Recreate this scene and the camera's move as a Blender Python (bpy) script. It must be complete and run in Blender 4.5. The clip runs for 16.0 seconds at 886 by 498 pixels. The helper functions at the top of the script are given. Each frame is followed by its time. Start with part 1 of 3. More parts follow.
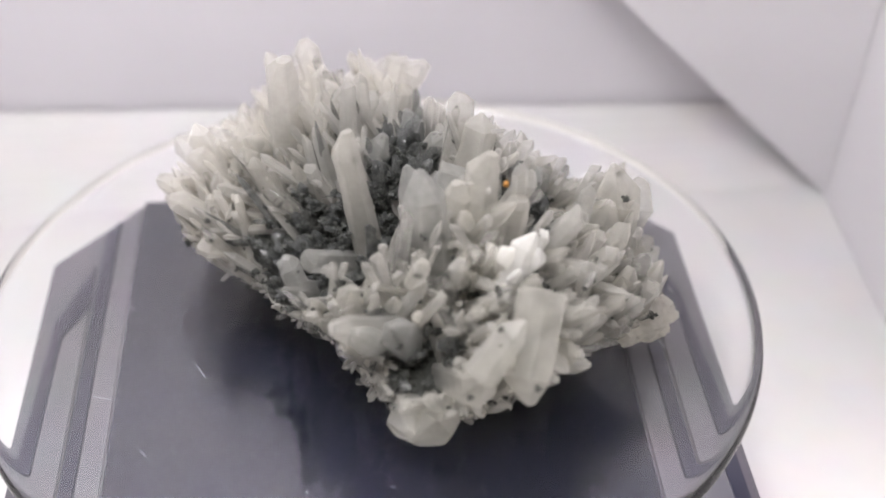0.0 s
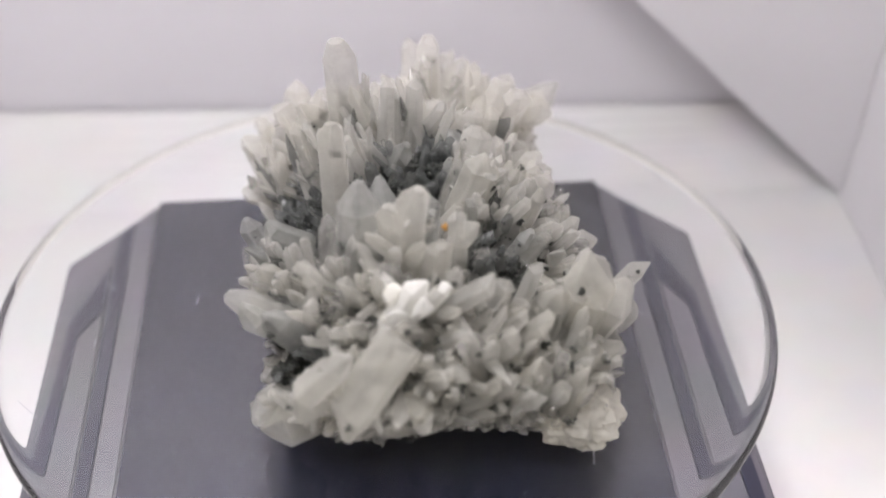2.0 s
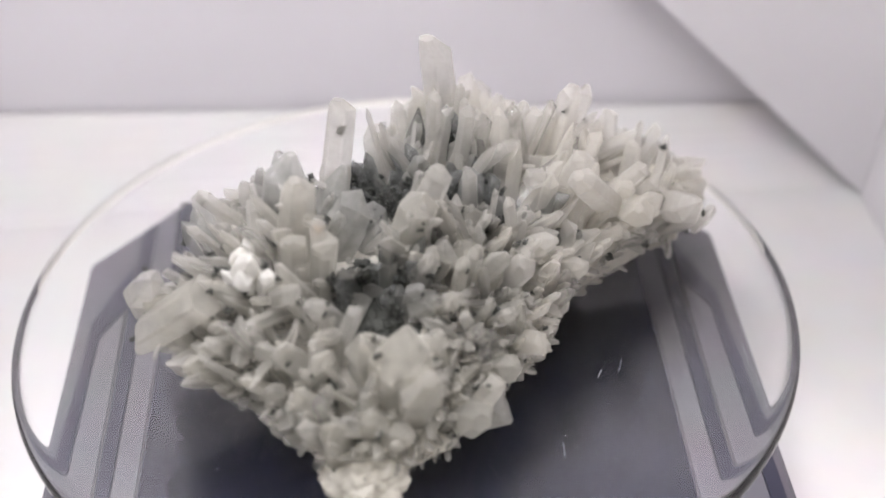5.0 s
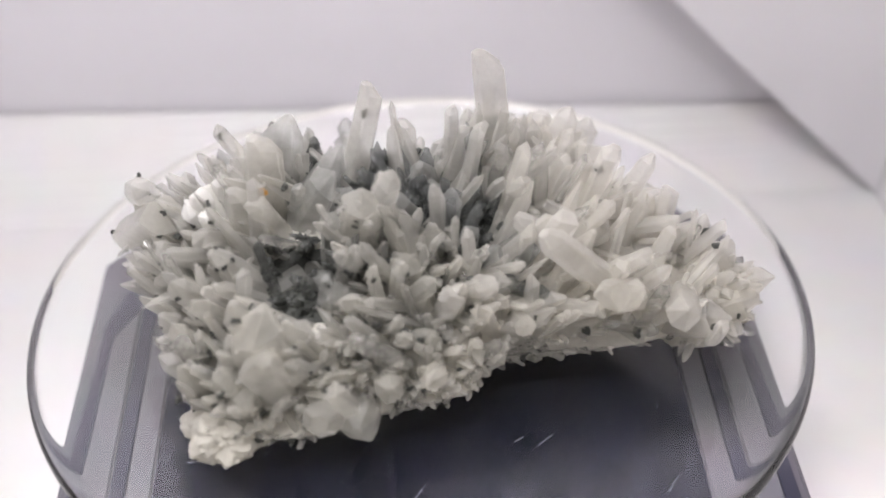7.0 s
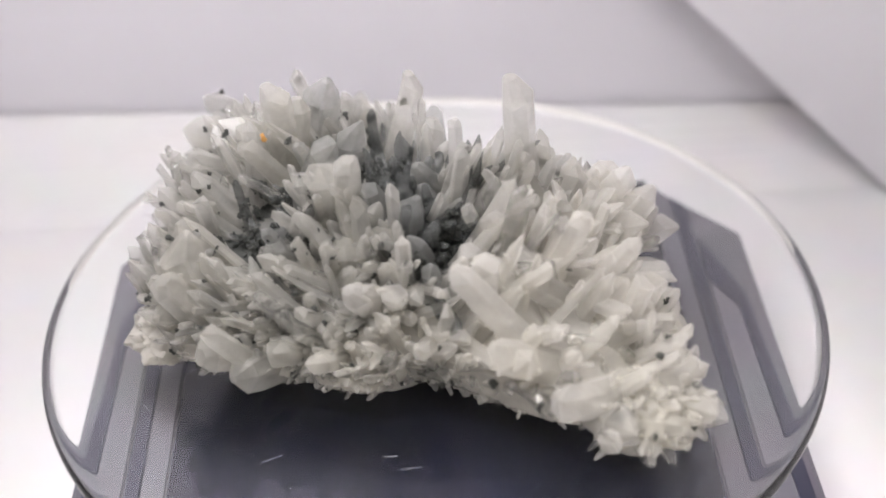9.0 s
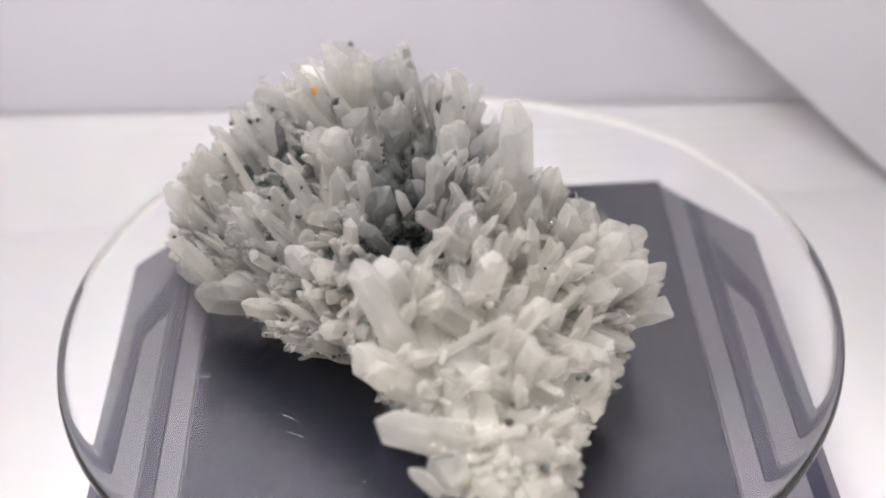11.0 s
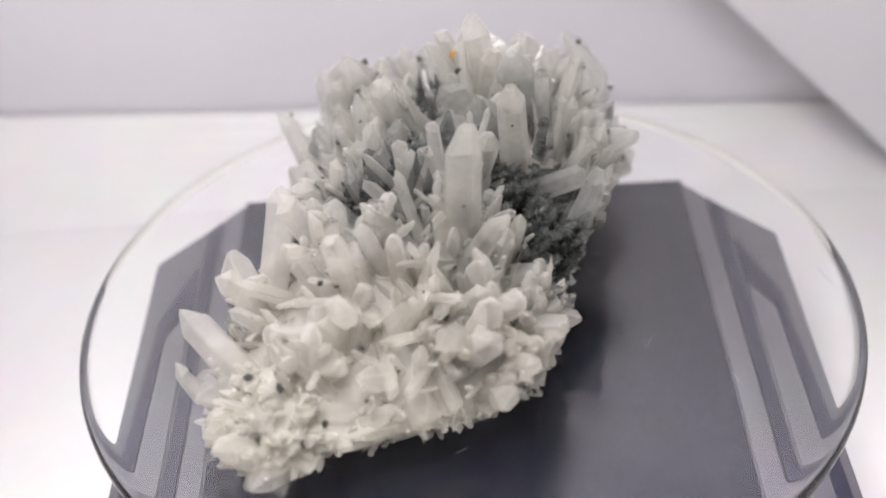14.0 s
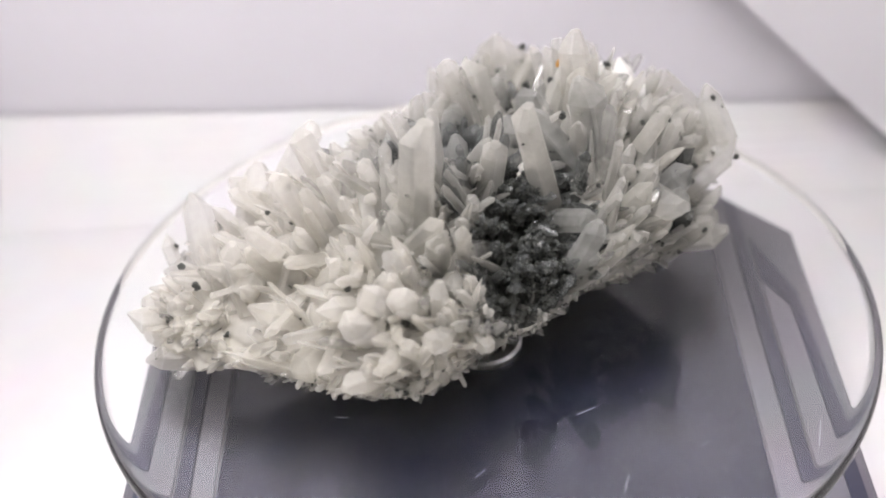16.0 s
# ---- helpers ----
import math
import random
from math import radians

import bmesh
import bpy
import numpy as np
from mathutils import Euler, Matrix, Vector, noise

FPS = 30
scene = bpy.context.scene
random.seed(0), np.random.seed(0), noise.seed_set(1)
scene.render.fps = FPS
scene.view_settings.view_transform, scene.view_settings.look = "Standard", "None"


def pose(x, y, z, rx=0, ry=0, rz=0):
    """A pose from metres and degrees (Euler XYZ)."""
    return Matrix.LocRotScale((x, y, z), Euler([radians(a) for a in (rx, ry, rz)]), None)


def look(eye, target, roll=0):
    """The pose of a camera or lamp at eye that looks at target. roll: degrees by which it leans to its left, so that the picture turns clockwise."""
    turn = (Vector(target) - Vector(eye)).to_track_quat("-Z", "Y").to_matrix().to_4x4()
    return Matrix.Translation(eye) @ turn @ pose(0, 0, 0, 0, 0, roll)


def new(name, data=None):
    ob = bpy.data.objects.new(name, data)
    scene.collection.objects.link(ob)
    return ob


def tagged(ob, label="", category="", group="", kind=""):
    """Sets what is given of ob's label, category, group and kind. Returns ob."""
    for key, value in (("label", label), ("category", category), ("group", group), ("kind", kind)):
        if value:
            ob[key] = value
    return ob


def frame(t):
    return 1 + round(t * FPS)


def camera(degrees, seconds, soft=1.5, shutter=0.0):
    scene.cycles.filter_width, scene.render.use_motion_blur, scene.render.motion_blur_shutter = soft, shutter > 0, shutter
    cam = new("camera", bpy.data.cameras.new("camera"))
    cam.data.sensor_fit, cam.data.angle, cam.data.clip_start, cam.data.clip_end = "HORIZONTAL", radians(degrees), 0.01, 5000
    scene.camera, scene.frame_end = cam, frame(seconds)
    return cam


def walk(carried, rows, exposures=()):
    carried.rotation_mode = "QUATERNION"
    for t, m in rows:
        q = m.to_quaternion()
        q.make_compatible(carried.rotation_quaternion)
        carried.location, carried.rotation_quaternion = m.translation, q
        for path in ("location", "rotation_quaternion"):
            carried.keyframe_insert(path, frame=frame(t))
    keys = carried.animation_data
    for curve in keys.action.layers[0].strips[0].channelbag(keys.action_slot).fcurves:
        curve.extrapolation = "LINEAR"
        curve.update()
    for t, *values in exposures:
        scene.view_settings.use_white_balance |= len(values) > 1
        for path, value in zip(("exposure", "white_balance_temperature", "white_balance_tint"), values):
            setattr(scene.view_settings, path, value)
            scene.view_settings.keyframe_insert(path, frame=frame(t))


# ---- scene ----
cam = camera(34.27, 16.0, soft=1.9)
cam.data.dof.use_dof = True
cam.data.dof.focus_distance = 0.345
cam.data.dof.aperture_fstop = 6.8


def aim(t):
    """The camera stands on one spot and pans slowly to its left."""
    s = (t - 8) / 8
    return (pose(0, -0.2857, 0.2920, 0, 0, -0.974 + 2.849 * s) @ pose(0, 0, 0, 51.726 + 0.087 * s)
            @ pose(0, 0, 0, 0, 0, -2.382 - 1.720 * s))


walk(cam, [(t, aim(t)) for t in (0, 2, 4, 6, 8, 10, 12, 14, 16)], [(0, 0.40), (1.5, 0.25), (3, 0.34), (8, 0.34), (12.5, 0.34), (14.5, 0.42), (16, 0.55)])

# ---- light ----
world = bpy.data.worlds.new("world")
world.use_nodes = True
world.node_tree.nodes["Background"].inputs[0].default_value = (0.9, 0.92, 1.0, 1)
world.node_tree.nodes["Background"].inputs[1].default_value = 0.15
scene.world = world


def area_lamp(name, m, sx, sy, watts, colour):
    data = bpy.data.lights.new(name, "AREA")
    data.shape, data.size, data.size_y, data.energy, data.color = "RECTANGLE", sx, sy, watts, colour
    ob = new(name, data)
    ob.matrix_world = m
    return ob


area_lamp("led_panel_light", look((-0.05, -0.025, 0.350), (-0.04, 0.03, 0.0)), 0.16, 0.15, 1.18, (1.0, 0.965, 0.985))
# unseen fill lamp, added to brighten the sides that face the camera
area_lamp("front_fill", look((-0.3, -1.0, 2.3), (-0.1, -0.3, 0.0)), 1.2, 0.6, 62.0, (1.0, 0.96, 0.93))

# ---- materials ----
MM = 0.001


def node_material(name):
    mat = bpy.data.materials.new(name)
    mat.use_nodes = True
    nt = mat.node_tree
    return mat, nt, nt.nodes["Principled BSDF"]


def noise_node(nt, scale, detail=4.0, rough=0.6, coord="Object"):
    tc = nt.nodes.new("ShaderNodeTexCoord")
    n = nt.nodes.new("ShaderNodeTexNoise")
    n.inputs["Scale"].default_value, n.inputs["Detail"].default_value, n.inputs["Roughness"].default_value = scale, detail, rough
    nt.links.new(tc.outputs[coord], n.inputs["Vector"])
    return n


def ramp(nt, source, stops):
    r = nt.nodes.new("ShaderNodeValToRGB")
    while len(r.color_ramp.elements) < len(stops):
        r.color_ramp.elements.new(0.5)
    for e, (at, col) in zip(r.color_ramp.elements, stops):
        e.position, e.color = at, (*col, 1)
    nt.links.new(source, r.inputs[0])
    return r


def bump(nt, source, bsdf, strength, distance):
    b = nt.nodes.new("ShaderNodeBump")
    b.inputs["Strength"].default_value, b.inputs["Distance"].default_value = strength, distance
    nt.links.new(source, b.inputs["Height"])
    nt.links.new(b.outputs[0], bsdf.inputs["Normal"])


def mix_rgb(nt, kind, fac, a, b):
    m = nt.nodes.new("ShaderNodeMix")
    m.data_type, m.blend_type = "RGBA", kind
    for value, socket in ((fac, m.inputs[0]), (a, m.inputs[6]), (b, m.inputs[7])):
        if isinstance(value, bpy.types.NodeSocket):
            nt.links.new(value, socket)
        elif isinstance(value, tuple):
            socket.default_value = (*value, 1)
        else:
            socket.default_value = value
    return m.outputs[2]


def surface(name, dark, light, scale, rough, bump_strength=0.1, bump_distance=0.0005, metal=0.0, fine=8.0, detail=6.0):
    """Plain surface with broad stains and a fine grain."""
    mat, nt, bsdf = node_material(name)
    broad, grain = noise_node(nt, scale), noise_node(nt, scale * fine, detail)
    col = ramp(nt, broad.outputs[0], ((0.3, dark), (0.7, light)))
    nt.links.new(mix_rgb(nt, "OVERLAY", 0.12, col.outputs[0], grain.outputs[1]), bsdf.inputs["Base Color"])
    r = ramp(nt, grain.outputs[0], ((0.3, (rough * 0.85,) * 3), (0.7, (min(1, rough * 1.15),) * 3)))
    nt.links.new(r.outputs[0], bsdf.inputs["Roughness"])
    bsdf.inputs["Metallic"].default_value = metal
    if bump_strength:
        bump(nt, grain.outputs[0], bsdf, bump_strength, bump_distance)
    return mat


def quartz(name, pale, cloudy, see_through, rough, milky, clear):
    """Milky quartz: cloudy veils inside, frosted and finely striped faces."""
    mat, nt, bsdf = node_material(name)
    cloud, veil, fine = noise_node(nt, 130, 5, 0.6), noise_node(nt, 520, 5, 0.6), noise_node(nt, 1700, 4)
    col = ramp(nt, cloud.outputs[0], ((0.36, cloudy), (0.62, pale)))
    veils = ramp(nt, veil.outputs[0], ((0.35, (0.955, 0.953, 0.945)), (0.6, (1, 1, 1))))
    both = mix_rgb(nt, "MULTIPLY", 1.0, col.outputs[0], veils.outputs[0])
    info = nt.nodes.new("ShaderNodeObjectInfo")
    vary = ramp(nt, info.outputs["Random"], ((0.0, (0.94, 0.94, 0.94)), (0.5, (0.985, 0.98, 0.965)), (1.0, (1.0, 0.992, 0.96))))
    tint = mix_rgb(nt, "MULTIPLY", 1.0, both, vary.outputs[0])
    nt.links.new(tint, bsdf.inputs["Base Color"])
    r = ramp(nt, veil.outputs[0], ((0.3, (rough * 0.92,) * 3), (0.7, (min(1, rough * 1.12),) * 3)))
    nt.links.new(r.outputs[0], bsdf.inputs["Roughness"])
    bsdf.inputs["IOR"].default_value = 1.54
    bsdf.inputs["Transmission Weight"].default_value = see_through
    # growth lines run across each point
    tc, stretch, lines = nt.nodes.new("ShaderNodeTexCoord"), nt.nodes.new("ShaderNodeMapping"), nt.nodes.new("ShaderNodeTexNoise")
    stretch.inputs["Scale"].default_value = (120, 120, 1500)
    lines.inputs["Scale"].default_value, lines.inputs["Detail"].default_value = 1.0, 3.0
    nt.links.new(tc.outputs["Object"], stretch.inputs[0])
    nt.links.new(stretch.outputs[0], lines.inputs["Vector"])
    add = nt.nodes.new("ShaderNodeMath")
    add.operation = "ADD"
    nt.links.new(lines.outputs[0], add.inputs[0])
    nt.links.new(fine.outputs[0], add.inputs[1])
    bump(nt, add.outputs[0], bsdf, 0.15, 0.00005)
    # milkiness: part of the light is scattered on into the stone, part goes straight through the haze
    milk, haze = nt.nodes.new("ShaderNodeBsdfTranslucent"), nt.nodes.new("ShaderNodeBsdfTransparent")
    nt.links.new(tint, milk.inputs[0])
    scatter, body = nt.nodes.new("ShaderNodeMixShader"), nt.nodes.new("ShaderNodeMixShader")
    scatter.inputs[0].default_value, body.inputs[0].default_value = milky, clear
    nt.links.new(bsdf.outputs[0], scatter.inputs[1])
    nt.links.new(milk.outputs[0], scatter.inputs[2])
    nt.links.new(scatter.outputs[0], body.inputs[1])
    nt.links.new(haze.outputs[0], body.inputs[2])
    nt.links.new(body.outputs[0], nt.nodes["Material Output"].inputs[0])
    return mat


QUARTZ_GREY = quartz("milky_grey_quartz", (0.76, 0.745, 0.70), (0.665, 0.66, 0.63), 0.2, 0.34, 0.55, 0.57)
QUARTZ_WARM = quartz("milky_warm_quartz", (0.865, 0.85, 0.81), (0.81, 0.797, 0.757), 0.15, 0.36, 0.6, 0.55)
QUARTZ_DARK = quartz("dark_grey_quartz", (0.36, 0.375, 0.37), (0.14, 0.15, 0.15), 0.5, 0.25, 0.3, 0.45)
QUARTZ_WHITE = quartz("snow_white_quartz", (0.95, 0.945, 0.93), (0.90, 0.90, 0.885), 0.15, 0.45, 0.4, 0.25)
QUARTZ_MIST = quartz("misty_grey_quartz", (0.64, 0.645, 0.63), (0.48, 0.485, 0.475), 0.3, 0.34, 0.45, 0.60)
QUARTZ_CLEAR = quartz("clear_quartz", (0.97, 0.97, 0.96), (0.88, 0.88, 0.87), 0.92, 0.08, 0.1, 0.3)
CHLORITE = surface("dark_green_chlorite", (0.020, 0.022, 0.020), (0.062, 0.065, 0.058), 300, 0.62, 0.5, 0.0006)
MATRIX = quartz("quartz_matrix", (0.82, 0.80, 0.75), (0.72, 0.705, 0.665), 0.0, 0.5, 0.5, 0.2)
RUST = surface("iron_stain", (0.35, 0.16, 0.03), (0.55, 0.30, 0.08), 300, 0.6)
SHEET = surface("white_plastic_sheet", (0.575, 0.565, 0.563), (0.615, 0.605, 0.602), 6, 0.55, 0.05)
FABRIC = surface("white_box_fabric", (0.62, 0.605, 0.635), (0.67, 0.65, 0.68), 5, 0.7, 0.15, 0.0004, fine=120)
FLAP = surface("grey_white_fabric", (0.67, 0.655, 0.68), (0.71, 0.692, 0.715), 5, 0.75, 0.15, 0.0004, fine=120)
SIDE = surface("pale_grey_fabric", (0.62, 0.605, 0.625), (0.66, 0.645, 0.665), 5, 0.75, 0.15, 0.0004, fine=120)
BASE_LIGHT = surface("light_grey_plastic", (0.076, 0.073, 0.084), (0.085, 0.081, 0.093), 20, 0.42, 0.0, fine=2.0, detail=1.0)
BASE_DARK = surface("slate_plastic", (0.014, 0.0145, 0.027), (0.018, 0.0185, 0.033), 20, 0.40, 0.0, fine=2.0, detail=1.0)
PANEL = surface("dark_glossy_panel", (0.0085, 0.0095, 0.018), (0.0115, 0.0125, 0.023), 25, 0.10, 0.0, fine=2.0, detail=1.0)
RUBBER = surface("black_rubber", (0.012, 0.012, 0.013), (0.02, 0.02, 0.022), 60, 0.7)
METAL = surface("brushed_steel", (0.5, 0.5, 0.5), (0.62, 0.61, 0.60), 200, 0.3, 0.1, 0.0002, metal=1.0)
ROOM = surface("room_paint", (0.42, 0.41, 0.40), (0.48, 0.47, 0.46), 1.5, 0.8)
TABLE = surface("table_laminate", (0.55, 0.53, 0.50), (0.62, 0.60, 0.57), 8, 0.5)

GLASS, _nt, _b = node_material("clear_acrylic")
_b.inputs["Base Color"].default_value = (0.97, 0.975, 0.98, 1)
_b.inputs["Roughness"].default_value, _b.inputs["IOR"].default_value, _b.inputs["Transmission Weight"].default_value = 0.0, 1.49, 1.0
FROST, _nt, _b = node_material("frosted_acrylic_edge")
_b.inputs["Base Color"].default_value = (0.74, 0.72, 0.67, 1)
_b.inputs["Roughness"].default_value, _b.inputs["IOR"].default_value, _b.inputs["Transmission Weight"].default_value = 0.45, 1.49, 0.7
SCRATCH = surface("scratched_acrylic", (0.30, 0.31, 0.34), (0.42, 0.42, 0.45), 400, 0.5)
LED, _nt, _b = node_material("led_diffuser")
_b.inputs["Base Color"].default_value = (0.8, 0.8, 0.8, 1)
_b.inputs["Emission Color"].default_value, _b.inputs["Emission Strength"].default_value = (1, 0.97, 0.94, 1), 1.0

# ---- building blocks ----


def mesh_of(name, bm, *materials):
    me = bpy.data.meshes.new(name)
    bm.to_mesh(me)
    bm.free()
    for m in materials:
        me.materials.append(m)
    return me


def part(name, bm, material, parent, label=""):
    ob = new(name, mesh_of(name, bm, material))
    ob.parent = parent
    return tagged(ob, label)


def add_box(bm, x0, x1, y0, y1, z0, z1, bevel=0.0):
    made = bmesh.ops.create_cube(bm, size=1.0, matrix=Matrix.LocRotScale(((x0 + x1) / 2, (y0 + y1) / 2, (z0 + z1) / 2), None, (x1 - x0, y1 - y0, z1 - z0)))
    if bevel:
        edges = {e for v in made["verts"] for e in v.link_edges}
        bmesh.ops.bevel(bm, geom=list(edges), offset=bevel, segments=2, affect="EDGES")


def add_prism(bm, outline, z0, z1, bevel=0.0):
    """A plate with the given outline (x, y), from z0 to z1."""
    low = [bm.verts.new((x, y, z0)) for x, y in outline]
    high = [bm.verts.new((x, y, z1)) for x, y in outline]
    n = len(outline)
    bm.faces.new(low[::-1])
    top = bm.faces.new(high)
    for i in range(n):
        bm.faces.new((low[i], low[(i + 1) % n], high[(i + 1) % n], high[i]))
    bmesh.ops.recalc_face_normals(bm, faces=bm.faces)
    if bevel:
        bmesh.ops.bevel(bm, geom=list(top.edges), offset=bevel, segments=3, affect="EDGES")


def add_lathe(bm, profile, steps):
    """Turns a profile of (radius, z) about z; closed when its ends lie on the axis."""
    rings = []
    for r, z in profile:
        if r < 1e-6:
            rings.append([bm.verts.new((0, 0, z))])
        else:
            rings.append([bm.verts.new((r * math.cos(2 * math.pi * i / steps), r * math.sin(2 * math.pi * i / steps), z)) for i in range(steps)])
    for a, b in zip(rings, rings[1:]):
        for i in range(steps):
            j = (i + 1) % steps
            quad = (a[0], b[j], b[i]) if len(a) == 1 else (a[i], a[j], b[0]) if len(b) == 1 else (a[i], a[j], b[j], b[i])
            bm.faces.new(quad)
    bmesh.ops.recalc_face_normals(bm, faces=bm.faces)


def smooth(ob, angle=35):
    for f in ob.data.polygons:
        f.use_smooth = True
    ob.data.set_sharp_from_angle(angle=radians(angle))
    return ob


def structure(name, bm, material, label, category):
    return tagged(new(name, mesh_of(name, bm, material)), label, category, kind="structure")


# ---- the light box ----
bm = bmesh.new()
add_box(bm, -0.165, 0.1568, -0.190, 0.106, -0.003, 0.0)
structure("floor", bm, SHEET, "matte white plastic floor sheet of the light box", "floor")

# the sheet turns up at the back as a low sloping lip
bm = bmesh.new()
rows = [(0.1062 + 0.0295 * i / 8, 0.027 * (i / 8) ** 1.15) for i in range(9)]
ends = ((-0.165, 1.03), (0.1568, 0.56))
a = [[bm.verts.new((x, y, z * k)) for x, k in ends] for y, z in rows]
b = [[bm.verts.new((x, y + 0.0012, z * k)) for x, k in ends] for y, z in rows]
for i in range(8):
    bm.faces.new((a[i][0], a[i][1], a[i + 1][1], a[i + 1][0]))
    bm.faces.new((b[i][1], b[i][0], b[i + 1][0], b[i + 1][1]))
bm.faces.new((a[8][0], a[8][1], b[8][1], b[8][0]))
bmesh.ops.recalc_face_normals(bm, faces=bm.faces)
structure("trim", bm, SHEET, "upturned white edge of the floor sheet", "trim")

bm = bmesh.new()
add_box(bm, -0.175, 0.175, 0.1385, 0.1425, -0.003, 0.36)
structure("wall_back", bm, FABRIC, "soft white fabric back wall of the light box", "wall")
bm = bmesh.new()
add_box(bm, -0.170, -0.166, -0.19, 0.1385, -0.003, 0.36)
structure("wall_left", bm, FABRIC, "soft white fabric side wall of the light box", "wall")
bm = bmesh.new()
add_box(bm, 0.1570, 0.1610, -0.19, 0.1385, -0.003, 0.36)
structure("wall_right", bm, SIDE, "soft white fabric side wall of the light box", "wall")
# folded corner flap: a slanting gusset between back wall and side wall
bm = bmesh.new()
corners = [(0.1567, 0.1010, 0.0005), (0.1335, 0.1368, 0.0140), (-0.0620, 0.1368, 0.2150), (0.1567, 0.0600, 0.2100)]
lo = [bm.verts.new(v) for v in corners]
hi = [bm.verts.new((x, y + 0.0015, z)) for x, y, z in corners]
for f in ((0, 1, 2), (0, 2, 3)):
    bm.faces.new([lo[i] for i in f])
    bm.faces.new([hi[i] for i in reversed(f)])
for i in range(4):
    bm.faces.new((lo[i], hi[i], hi[(i + 1) % 4], lo[(i + 1) % 4]))
bmesh.ops.recalc_face_normals(bm, faces=bm.faces)
structure("wall_flap", bm, FLAP, "grey-white folded fabric gusset in the box corner", "wall")
bm = bmesh.new()
add_box(bm, -0.175, 0.1645, -0.19, 0.1425, 0.3605, 0.3645)
structure("ceiling", bm, FABRIC, "white fabric top of the light box", "ceiling")

# ---- the room around it ----
bm = bmesh.new()
add_box(bm, -0.7, 0.7, -0.9, 0.4, -0.033, -0.0035, 0.003)
table = tagged(new("table"), "plain pale laminate table top under the light box", "table")
part("tabletop", bm, TABLE, table)
for x in (-0.64, 0.64):
    for y in (-0.84, 0.34):
        bm = bmesh.new()
        add_box(bm, x - 0.025, x + 0.025, y - 0.025, y + 0.025, -0.75, -0.0335, 0.002)
        part("leg", bm, TABLE, table)
for name, box in (("wall_north", (-2, 2, 1.5, 1.6, -0.75, 2.4)), ("wall_south", (-2, 2, -2.6, -2.5, -0.75, 2.4)), ("wall_east", (2, 2.1, -2.6, 1.6, -0.75, 2.4)),
                  ("wall_west", (-2.1, -2, -2.6, 1.6, -0.75, 2.4)), ("room_floor", (-2, 2, -2.5, 1.5, -0.85, -0.75)), ("room_ceiling", (-2, 2, -2.5, 1.5, 2.401, 2.5))):
    bm = bmesh.new()
    add_box(bm, *box)
    structure(name, bm, ROOM, "plain painted surface closing the room", "wall")

led = tagged(new("led_panel"), "slim white LED panel under the light box top", "lamp")
led.location = (-0.05, -0.025, 0.3600)
bm = bmesh.new()
add_box(bm, -0.11, 0.11, -0.11, 0.11, -0.004, 0.0, 0.001)
part("frame", bm, BASE_LIGHT, led)
bm = bmesh.new()
add_box(bm, -0.10, 0.10, -0.10, 0.10, -0.006, -0.0042, 0.0005)
part("diffuser", bm, LED, led, "glowing white diffuser")

# ---- turntable base ----
TOP = 0.030
turntable = tagged(new("turntable"), "grey and slate plastic turntable with a dark glossy top", "turntable")


def mirrored(outline, side):
    return outline if side > 0 else [(-x, y) for x, y in outline][::-1]


def plate(name, outline, z0, z1, material, label="", bevel=0.0, parent=turntable):
    bm = bmesh.new()
    add_prism(bm, [(x * MM, y * MM) for x, y in outline], z0, z1, bevel)
    return part(name, bm, material, parent, label)


half = [(66, 70.8), (90.4, 44), (92.4, -96), (70, -122)]
body_outline = [(-x, y) for x, y in half] + half[::-1]
plate("body", body_outline, 0.003, TOP - 0.0012, BASE_LIGHT, "light grey plastic housing", 0.0012)
plate("skirt", [(x * 0.985, y * 0.985) for x, y in body_outline], 0.0008, 0.0028, RUBBER, "black rubber skirt")
plate("top_panel", [(-66.3, 69.8), (-66.9, -120), (66.9, -120), (66.3, 69.8)], TOP - 0.0010, TOP, PANEL, "dark blue-grey glossy top panel", 0.0003)
for side in (1, -1):
    plate("light_stripe", mirrored([(66.9, 68.0), (67.6, -117), (73.6, -112), (72.2, 61.2)], side), TOP - 0.0010, TOP - 0.0003, BASE_LIGHT, "", 0.0002)
    plate("dark_stripe", mirrored([(72.6, 60.7), (74.0, -111), (77.4, -107), (76.5, 55.8)], side), TOP - 0.0010, TOP - 0.0001, BASE_DARK, "recessed slate stripe", 0.0002)
    plate("side_panel", mirrored([(77.2, 21.6), (77.9, -104), (85.9, -96), (84.3, -30), (83.4, 10.2)], side), TOP - 0.0010, TOP + 0.0001, BASE_LIGHT, "raised light grey side panel with a cut corner", 0.0004)
    plate("groove", mirrored([(77.3, 22.2), (83.6, 10.6), (84.5, -30), (85.2, -60), (89.0, -60), (88.3, -30), (86.6, 2.7), (86.3, 15.7), (77.6, 40.5)], side), TOP - 0.0010, TOP - 0.0002, BASE_DARK, "slate groove", 0.0001)
for x in (-70, 70):
    for y in (55, -95):
        bm = bmesh.new()
        add_lathe(bm, [(0, 0), (0.007, 0), (0.0075, 0.0008), (0.0075, 0.0032), (0, 0.0032)], 20)
        ob = part("foot", bm, RUBBER, turntable)
        ob.location = (x * MM, y * MM, 0)
bm = bmesh.new()
add_lathe(bm, [(0.0060, 0.0), (0.0098, 0.0), (0.0098, 0.0016), (0.0092, 0.0022), (0.0066, 0.0022), (0.0060, 0.0016), (0.0060, 0.0)], 48)
ob = smooth(part("spindle_ring", bm, METAL, turntable, "thin bright metal ring round the spindle"))
ob.location = (0, 0, TOP)
bm = bmesh.new()
